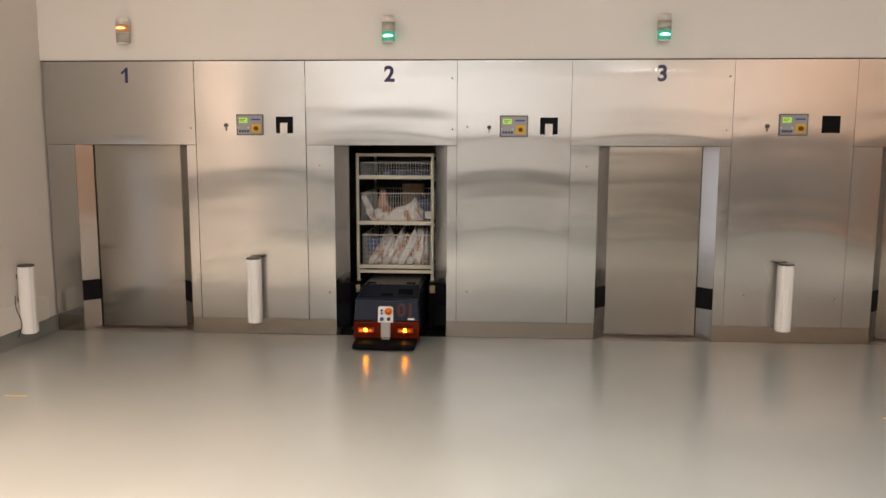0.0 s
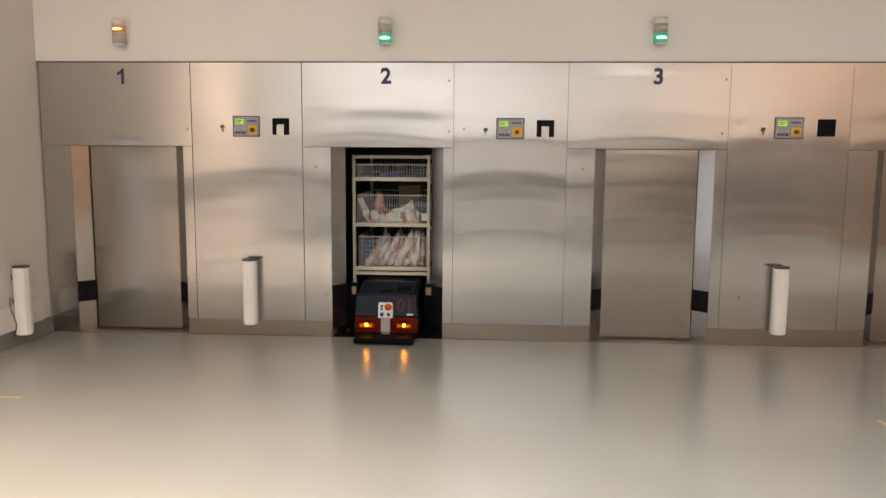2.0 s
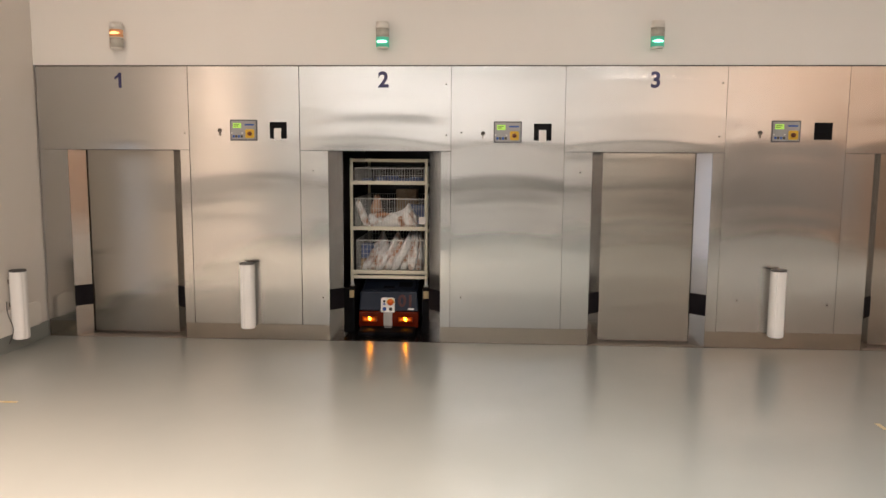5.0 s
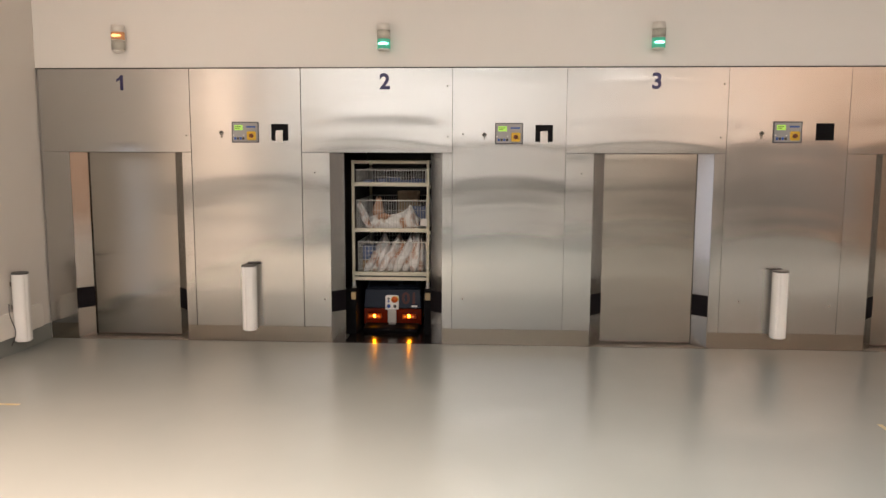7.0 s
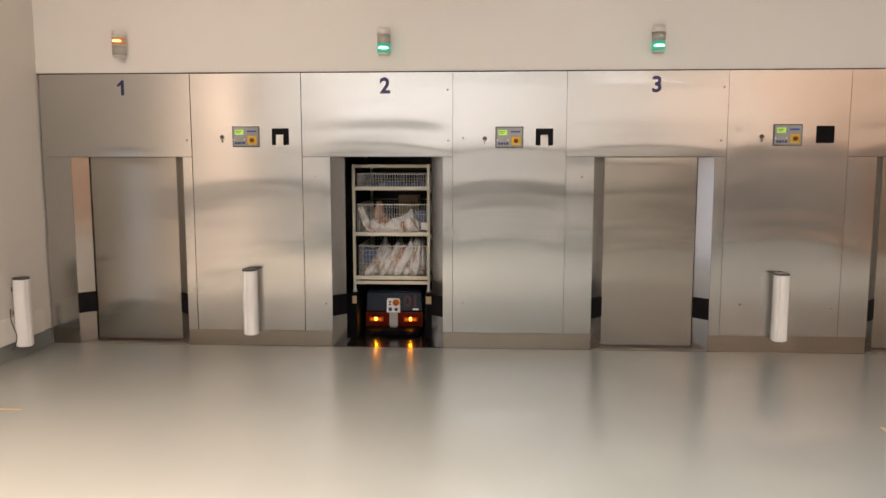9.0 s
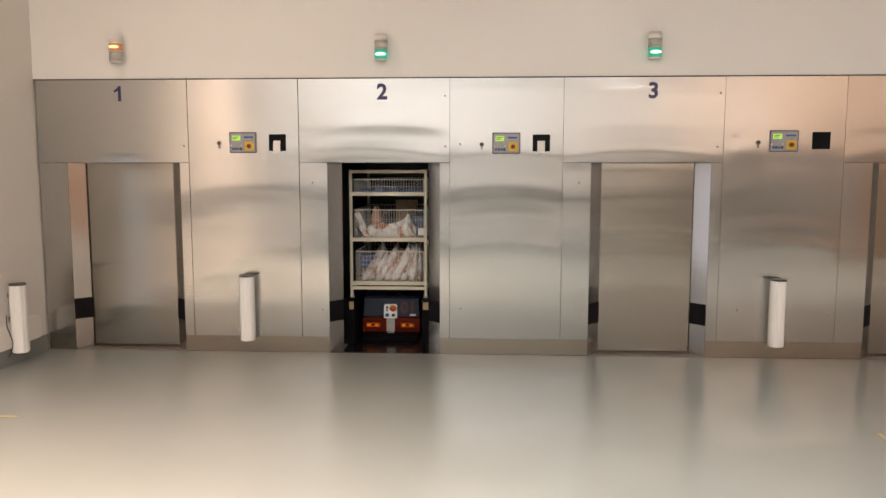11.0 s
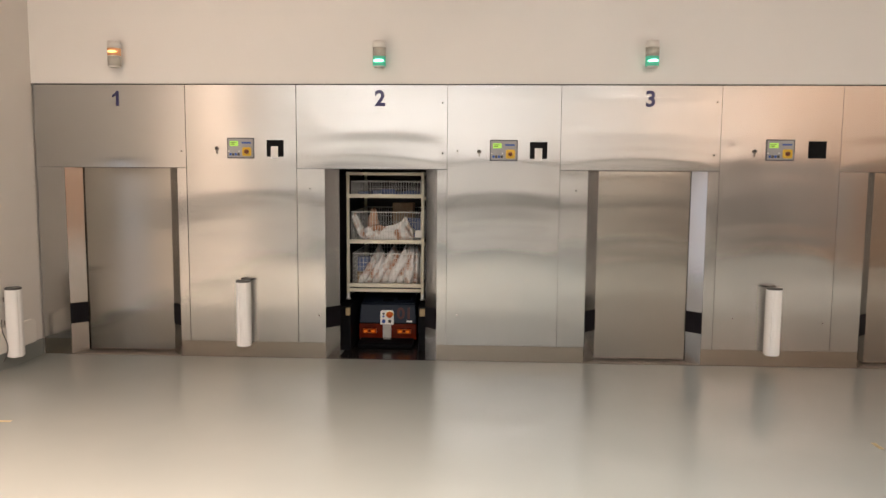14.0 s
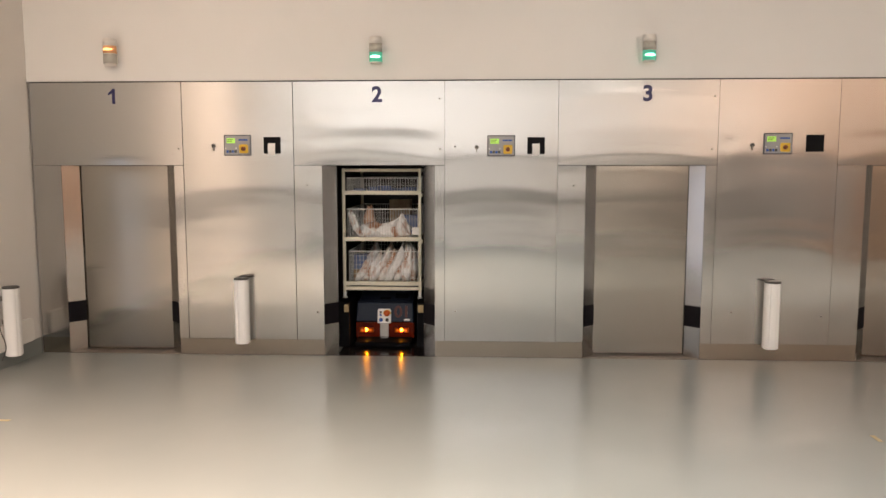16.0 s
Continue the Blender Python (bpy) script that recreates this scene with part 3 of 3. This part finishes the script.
# ceiling fixtures, all out of view, in assumed places
for lx, ly, watts, tone in LAMPS:
    f = thing("ceiling_light", hung(lx, ly), "flat white ceiling light fixture, assumed out of view", "ceiling light", "ceiling lights")
    hw = 1.28 if watts > 40 else 0.63
    part("housing", box(-hw, hw, -0.18, 0.18, -0.06, 0.0, 0.004), WHITE, f)
    if hung(lx, ly)[2][3] < CEIL - 0.01:
        for hx in (-0.8, 0.8):
            part("hanger", box(hx - 0.012, hx + 0.012, -0.012, 0.012, -0.02, 0.15), GREY, f)
    part("diffuser", box(-hw + 0.03, hw - 0.03, -0.15, 0.15, -0.072, -0.06, 0.003), GLOW_CEIL, f, "lit diffuser")


# ---- the guided vehicle ----
def vehicle():
    v = thing("guided_vehicle", pose(0.5, -0.33, 0), "low grey driverless cart carrier with orange light band", "robot vehicle")
    w = 0.283
    core = [(0.04, 0.045), (0.04, 0.390), (0.10, 0.400), (0.27, 0.452), (1.62, 0.452), (1.62, 0.045)]
    part("chassis", extrude_x(core, -w + 0.012, w - 0.012, 0.006), SHELL_DARK, v)
    face = [(0.0, 0.212), (0.022, 0.392), (0.034, 0.402), (0.085, 0.404), (0.085, 0.212)]
    shell = extrude_x(face, -w, w, 0.012)
    for q in shell.verts:
        q.co.x *= 1.0 - 0.04 * max(0.0, q.co.z - 0.212) / 0.19
    front = part("front_shell", shell, SHELL, v, "blue-grey front shell")
    hood = [(0.088, 0.405), (0.30, 0.482), (0.335, 0.484), (0.335, 0.40), (0.088, 0.395)]
    hd = part("hood", extrude_x(hood, -w + 0.026, w - 0.026, 0.012), SHELL_DARK, v, "dark sloping hood")
    for x0, x1, y0, y1 in ((-0.06, 0.045, 0.115, 0.15), (0.085, 0.215, 0.14, 0.22)):
        zs = lambda y: 0.405 + (y - 0.088) * 0.365
        rec = extrude_x([(y0, zs(y0) + 0.003), (y1, zs(y1) + 0.003), (y1, zs(y1) - 0.004), (y0, zs(y0) - 0.004)], x0, x1)
        part("hood_window", rec, RUBBER, hd, "black window in the hood")
    deck = part("lift_plate", box(-0.24, 0.24, 0.35, 1.45, 0.452, 0.468, 0.004), DECK_GREY, v, "dull grey metal lift plate")
    part("edge_strip", box(-0.20, 0.20, 0.348, 0.362, 0.468, 0.478, 0.002), GREY, deck, "bright worn metal edge")
    for x in (-0.185, 0.175):
        part("latch", box(x - 0.042, x + 0.042, 0.37, 0.42, 0.468, 0.486, 0.005), RUBBER, deck, "black plastic latch")
    for x in (-0.10, 0.10):
        part("pin", cylinder((x, 0.40, 0.466), (x, 0.40, 0.474), 0.022, 14), CAP, deck)
    part("light_band", box(-w - 0.002, w + 0.002, -0.004, 0.07, 0.052, 0.208, 0.008), ORANGE, v, "glossy orange lens band")
    bump_p = [(-0.215, 0.014), (-0.222, 0.045), (-0.20, 0.058), (-0.02, 0.068), (0.05, 0.068), (0.05, 0.014)]
    bp = part("bumper", extrude_x(bump_p, -0.262, 0.262, 0.006), BUMPER, v, "black rubber safety bumper")
    part("bumper_badge", box(-0.035, 0.035, -0.06, -0.035, 0.066, 0.071, 0.001), GREY, bp)
    # operating plate on the front
    plate = [(-0.066, -0.070), (0.066, -0.070), (0.066, 0.055), (0.052, 0.070), (-0.052, 0.070), (-0.066, 0.055)]
    bm = extrude_z(plate, 0, 0.008, 0.002)
    bmesh.ops.transform(bm, matrix=pose(-0.006, 0.004, 0.272, 83), verts=bm.verts)
    op = part("operating_plate", bm, WHITE, v, "white operating plate with buttons")

    def button(name, x, z, r, h, mat):
        y = (z - 0.212) * 0.122 - 0.009
        part(name, cylinder((x, y + 0.002, z), (x, y - h, z), r, 18), mat, op, "", True)
    button("stop_ring", 0.020, 0.295, 0.039, 0.003, STOP_YELLOW)
    button("stop_button", 0.020, 0.300, 0.029, 0.024, ESTOP)
    button("key_lock", -0.040, 0.308, 0.011, 0.008, CAP)
    button("blue_lamp", -0.040, 0.282, 0.010, 0.008, BLUE)
    button("blue_button", -0.038, 0.235, 0.018, 0.010, BLUE)
    button("black_button", 0.022, 0.235, 0.016, 0.010, CAP)
    part("centre_strip", box(-0.046, 0.036, -0.016, 0.004, 0.070, 0.205, 0.004), GREY, v, "pale metal centre strip")
    num = lettering("unit_number", "01", 0.155, pose(0.168, 0.0085, 0.306, -7), RED, front, 0.0045)
    num.name = "unit_number"
    part("label_bar", box(0.185, 0.243, 0.0005, 0.008, 0.226, 0.243), WHITE, front, "small white label")
    # flashing lamps: an added drum in each window, one side bright, one side plain, turned to blink
    rotors = []
    for cx in (-0.176, 0.164):
        hs = part("lamp_housing", box(cx - 0.067, cx + 0.067, -0.0225, 0.0, 0.1165, 0.1655, 0.001), AMBER_BACK, v, "orange lamp housing")
        for side in (-1, 1):
            part("lens", box(cx + side * 0.041 - 0.025, cx + side * 0.041 + 0.025, -0.040, -0.034, 0.117, 0.165, 0.0025), LENS_CLEAR, hs, "clear amber lens")
        for z in (0.114, 0.165):
            part("lens_edge", box(cx - 0.068, cx + 0.068, -0.040, -0.004, z, z + 0.003), ORANGE, hs)
        for dx in (-0.037, 0.037):
            part("reflector", box(cx + dx - 0.017, cx + dx + 0.017, -0.0425, -0.039, 0.130, 0.151, 0.007), AMBER, hs, "amber reflector with a faint added glow")
        bm = bmesh.new()
        add_cylinder(bm, (-0.010, 0, 0), (0.010, 0, 0), 0.0120, 20)
        for f in bm.faces:
            f.material_index = 1 if f.calc_center_median().y < -0.003 and abs(f.normal.x) < 0.5 else 0
        r = part("flasher", bm, [ORANGE, GLOW_LAMP], v, "amber flasher, made as a turning drum so that it can blink")
        r.location = (cx, -0.0215, 0.141)
        rotors.append(r)
    for x in (-0.20, 0.20):
        for y in (0.25, 1.35):
            part("wheel", cylinder((x - 0.02, y, 0.05), (x + 0.02, y, 0.05), 0.05, 20), RUBBER, v, "", True)
    return v, rotors, deck


AGV, ROTORS, DECK = vehicle()

# ---- the cart and its load ----
CX, CY = 0.482, 0.46
CW = 0.372
CARRIED = []


def carried(ob):
    CARRIED.append(ob)
    return ob


def shelf_cart():
    c = thing("shelf_cart", pose(CX, CY, 0), "cream-painted tall shelf cart with three tiers", "cart")
    for x in (-CW + 0.014, CW - 0.014):
        for y in (0.014, 1.15):
            part("post", box(x - 0.014, x + 0.014, y - 0.014, y + 0.014, 0.485, 1.655, 0.004), CREAM, c)
            ft = part("foot", cylinder((x, y, 0.442), (x, y, 0.49), 0.016, 14), WIRE, c, "bright metal foot")
            part("foot_pad", cylinder((x, y, 0.430), (x, y, 0.444), 0.024, 14), GREY, ft)
    for y in (0.014, 1.15):
        part("top_rail", box(-CW + 0.028, CW - 0.028, y - 0.013, y + 0.013, 1.622, 1.652, 0.004), CREAM, c)
    for x in (-CW + 0.014, CW - 0.014):
        part("side_rail", box(x - 0.012, x + 0.012, 0.028, 1.136, 1.622, 1.650, 0.004), CREAM, c)
        part("side_rail", box(x - 0.012, x + 0.012, 0.028, 1.136, 0.505, 0.54, 0.004), CREAM, c)
    for z in (1.408, 0.972, 0.550):
        s = part("shelf", box(-CW + 0.03, CW - 0.03, 0.02, 1.145, z + 0.012, z + 0.020), CREAM, c)
        part("shelf_lip", box(-CW + 0.024, CW - 0.024, -0.004, 0.022, z, z + 0.038, 0.005), CREAM, s, "cream front lip")
    part("bottom_rail", box(-CW + 0.028, CW - 0.028, 0.0, 0.03, 0.505, 0.537, 0.004), CREAM, c)
    part("bottom_rail", box(-CW + 0.028, CW - 0.028, 1.135, 1.16, 0.505, 0.537, 0.004), CREAM, c)
    for z in (1.39, 0.955):
        part("lug", box(CW, CW + 0.016, 0.0, 0.028, z, z + 0.03, 0.003), CREAM, c)
    part("card_holder", box(CW - 0.085, CW - 0.02, -0.010, -0.005, 1.035, 1.105, 0.002), PAPER, c, "white card in a holder")
    return c


carried(shelf_cart())


def basket(z0, h, x0, x1, step, rows, label):
    b = carried(thing("wire_basket", pose(CX, CY, z0), label, "basket", "wire baskets on the cart"))
    y0, y1 = 0.035, 1.10
    rim = bmesh.new()
    for z in (h,):
        add_cylinder(rim, (x0, y0, z), (x1, y0, z), 0.005, 8)
        add_cylinder(rim, (x0, y1, z), (x1, y1, z), 0.005, 8)
        add_cylinder(rim, (x0, y0, z), (x0, y1, z), 0.005, 8)
        add_cylinder(rim, (x1, y0, z), (x1, y1, z), 0.005, 8)
    part("rim", rim, WIRE, b)
    net = bmesh.new()
    n = round((x1 - x0) / step)
    for i in range(n + 1):
        x = x0 + (x1 - x0) * i / n
        for y in (y0, y1):
            add_cylinder(net, (x, y, 0.0), (x, y, h), 0.0022, 5)
        add_cylinder(net, (x, y0, 0.003), (x, y1, 0.003), 0.002, 5)
    ny = round((y1 - y0) / (step * 1.6))
    for i in range(ny + 1):
        y = y0 + (y1 - y0) * i / ny
        for x in (x0, x1):
            add_cylinder(net, (x, y, 0.0), (x, y, h), 0.0022, 5)
    for k in range(1, rows + 1):
        z = h * k / (rows + 1)
        for y in (y0, y1):
            add_cylinder(net, (x0, y, z), (x1, y, z), 0.002, 5)
        for x in (x0, x1):
            add_cylinder(net, (x, y0, z), (x, y1, z), 0.002, 5)
    part("wire_net", net, WIRE, b)


basket(1.428, 0.135, -0.330, 0.330, 0.026, 1, "shallow bright wire basket on the upper shelf")
basket(0.992, 0.280, -0.330, 0.335, 0.026, 2, "deep bright wire basket holding plastic bags")
basket(0.572, 0.300, -0.318, 0.335, 0.034, 6, "deep bright wire mesh basket full of bags")


def bag(x, y, z, w, d, h, lean, seed, label, ears=True, mat=None):
    """A loosely filled carrier bag: a sack that narrows to crumpled handles."""
    rnd = random.Random(seed)
    bm = bmesh.new()
    nu, nv = 20, 13
    rings = []
    for j in range(nv):
        v = j / (nv - 1)
        prof = (0.72 + 0.5 * math.sin(min(1, v * 1.7) * math.pi * 0.62)) * (1.0 if v < 0.5 else 1.0 - 0.72 * ((v - 0.5) / 0.5) ** 1.3)
        ring = []
        for i in range(nu):
            a = 2 * math.pi * i / nu
            fold = 1 + 0.11 * math.sin(a * 5 + seed) * (0.3 + v) + 0.07 * math.sin(a * 9 + v * 7 + seed * 2)
            px = math.copysign(abs(math.cos(a)) ** 0.7, math.cos(a)) * w / 2 * prof * fold
            py = math.copysign(abs(math.sin(a)) ** 0.7, math.sin(a)) * d / 2 * prof * fold
            pz = h * v
            if ears and v > 0.6:
                pz += h * 0.34 * (v - 0.6) * (math.cos(2 * a + seed) + 0.3)
            q = Vector((px + lean * v * h, py, pz))
            q += noise.noise_vector(q * 11 + Vector((seed, 0, 0))) * 0.017 * (0.2 + v)
            q.z = max(q.z, 0.0)
            ring.append(bm.verts.new(q))
        rings.append(ring)
    for j in range(nv - 1):
        for i in range(nu):
            bm.faces.new((rings[j][i], rings[j][(i + 1) % nu], rings[j + 1][(i + 1) % nu], rings[j + 1][i]))
    bm.faces.new(rings[0][::-1])
    bm.faces.new(rings[-1])
    b = carried(thing("plastic_bag", pose(CX + x, CY + y, z), label, "bag", "plastic bags in the cart"))
    part("sack", bm, mat or BAG, b, "", True)
    return b


LOW = "white plastic bag with tan packets standing in the lower basket"
for i, (x, y, w, h, lean) in enumerate(((-0.255, 0.15, 0.08, 0.20, 0.62), (-0.19, 0.19, 0.085, 0.25, 0.60), (-0.115, 0.15, 0.085, 0.27, 0.58), (-0.04, 0.20, 0.085, 0.27, 0.55), (0.035, 0.15, 0.09, 0.30, 0.50),
                                         (0.12, 0.19, 0.09, 0.30, 0.36), (0.205, 0.15, 0.09, 0.31, 0.16), (0.275, 0.19, 0.085, 0.28, 0.02))):
    bag(x, y, 0.577, w, 0.17, h, lean, i + 1, LOW)
for i, x in enumerate((-0.15, 0.0, 0.14, 0.25)):
    bag(x, 0.48, 0.577, 0.15, 0.2, 0.30, 0.1, i + 21, LOW)
MID = "crumpled white plastic bag slumped in the middle basket"


def slumped_bag(y, z, depth, columns, seed, label):
    """A thin bag lying in folds: (x, foot, top) along its length, pinched thin at the upper edge."""
    bm = bmesh.new()
    xs = [c[0] for c in columns]
    nx, nv = 44, 12
    rings = []
    for i in range(nx + 1):
        x = xs[0] + (xs[-1] - xs[0]) * i / nx
        foot = float(np.interp(x, xs, [c[1] for c in columns]))
        top = float(np.interp(x, xs, [c[2] for c in columns]))
        ring = []
        for side in (-1, 1):
            for k in range(nv):
                v = k / (nv - 1) if side < 0 else 1 - k / (nv - 1)
                thick = depth / 2 * (0.25 + 0.75 * math.sin(math.pi * min(1.0, 0.12 + 0.9 * v))) * (1.0 - 0.5 * v)
                crease = 0.011 * math.sin(38 * x - 9 * v + seed) + 0.007 * math.sin(83 * x + 14 * v + 2 * seed)
                q = Vector((x + 0.012 * math.sin(9 * v + 20 * x), side * (thick + crease * (0.3 + v)), foot + (top - foot) * v))
                q += noise.noise_vector(q * 16 + Vector((seed, 0, 0))) * 0.012 * v
                q.z = max(q.z, 0.0)
                ring.append(bm.verts.new(q))
        rings.append(ring)
    n = 2 * nv
    for i in range(nx):
        for k in range(n):
            bm.faces.new((rings[i][k], rings[i][(k + 1) % n], rings[i + 1][(k + 1) % n], rings[i + 1][k]))
    bm.faces.new(rings[0])
    bm.faces.new(rings[-1][::-1])
    bmesh.ops.recalc_face_normals(bm, faces=bm.faces)
    b = carried(thing("plastic_bag", pose(CX, CY + y, z), label, "bag", "plastic bags in the cart"))
    part("sack", bm, BAG, b, "", True)
    return b


slumped_bag(0.11, 0.997, 0.07, [(-0.322, 0.17, 0.275), (-0.285, 0.06, 0.235), (-0.245, 0.0, 0.155), (-0.20, 0.0, 0.05)], 31, "thin white plastic bag hung over the corner of the middle basket")
slumped_bag(0.17, 0.997, 0.16, [(-0.25, 0.0, 0.05), (-0.195, 0.0, 0.125), (-0.11, 0.0, 0.145), (-0.04, 0.0, 0.125), (0.08, 0.0, 0.145), (0.15, 0.0, 0.195), (0.182, 0.0, 0.235), (0.207, 0.0, 0.155), (0.235, 0.0, 0.095), (0.255, 0.0, 0.03)], 34, MID)
bag(-0.145, 0.27, 0.997, 0.10, 0.10, 0.27, -0.05, 36, "reddish tan packet bag behind the white bags", True, CONTENT_BREAD)
bag(0.12, 0.40, 0.997, 0.18, 0.16, 0.15, 0.2, 35, MID)


def packet(x, y, z, w, d, h, turn, mat, label):
    p = carried(thing("packet", pose(CX + x, CY + y, z, 0, 0, turn), label, "packet", "packets in the cart"))
    part("carton", box(-w / 2, w / 2, -d / 2, d / 2, 0, h, 0.006), mat, p)


packet(-0.26, 0.16, 0.578, 0.07, 0.10, 0.10, 12, CONTENT_TAN, "tan packet in the lower basket")
packet(-0.255, 0.34, 0.578, 0.11, 0.10, 0.23, -8, CONTENT_BLUE, "blue packet in the lower basket")
for i, (x, y) in enumerate(((-0.24, 0.25), (-0.12, 0.32), (0.0, 0.22), (0.13, 0.30), (0.25, 0.24))):
    packet(x, y, 1.433, 0.10, 0.13, 0.03 + 0.012 * (i % 3), 15 * i, CONTENT_BLUE, "blue packet in the upper basket")
packet(0.22, 0.55, 0.997, 0.16, 0.14, 0.19, 6, CONTENT_BLUE, "blue packet in the middle basket")
packet(0.08, 0.99, 0.997, 0.22, 0.16, 0.33, -4, CONTENT_TAN, "tan carton at the back of the middle basket")


# ---- what moves ----
def motions():
    drive = [(0, -0.335), (1, -0.203), (2, -0.067), (3, 0.068), (4, 0.212), (5, 0.345), (6, 0.472), (6.5, 0.530), (7, 0.565), (7.6, 0.590),
             (8.2, 0.603), (9, 0.606), (14.9, 0.606), (15.2, 0.598), (15.5, 0.575), (16, 0.502)]
    sway = lambda y: 0.500 - 0.013 * max(0.0, min(1.0, (y + 0.1) / 0.6))
    walk(AGV, [(t, pose(sway(y), y, 0)) for t, y in drive])
    lift = [(0, 0.0), (9.4, 0.0), (10.8, 0.036), (11.5, 0.057), (12.0, 0.073), (12.4, 0.078), (16, 0.078)]
    walk(DECK, [(t, pose(0, 0, z)) for t, z in lift])
    out = [(0, 0, 0), (10.8, 0, 0), (11.5, 0, 0.021), (12.0, 0, 0.037), (12.4, 0, 0.042), (14.9, 0, 0.042), (15.2, -0.008, 0.042), (15.5, -0.031, 0.042), (16, -0.104, 0.042)]
    for ob in CARRIED:
        m = ob.matrix_basis.copy()
        walk(ob, [(t, Matrix.Translation((0, y, z)) @ m) for t, y, z in out])
    flashes = [(0.565 + k * 1.006, 1.08 + k * 1.006) for k in range(9)] + [(14.66, 15.13), (15.66, 17.0)]
    rows = [(0, 0), (0.06, 0)]
    edge = [(0.06, 1)] + [e for a, b in flashes for e in ((a, 0), (b, 1))]
    for t, off in edge:
        for k in range(5):
            rows.append((t + k / 30, 45 * k if off else 180 - 45 * k))
    rows = [r for i, r in enumerate(rows) if r[0] <= 16.0 and (i == 0 or r[0] > rows[i - 1][0])]
    rows.append((16.0, rows[-1][1])) if rows[-1][0] < 16 else None
    for r in ROTORS:
        base = Matrix.Translation(r.location)
        walk(r, [(t, base @ pose(0, 0, 0, a)) for t, a in rows])


motions()
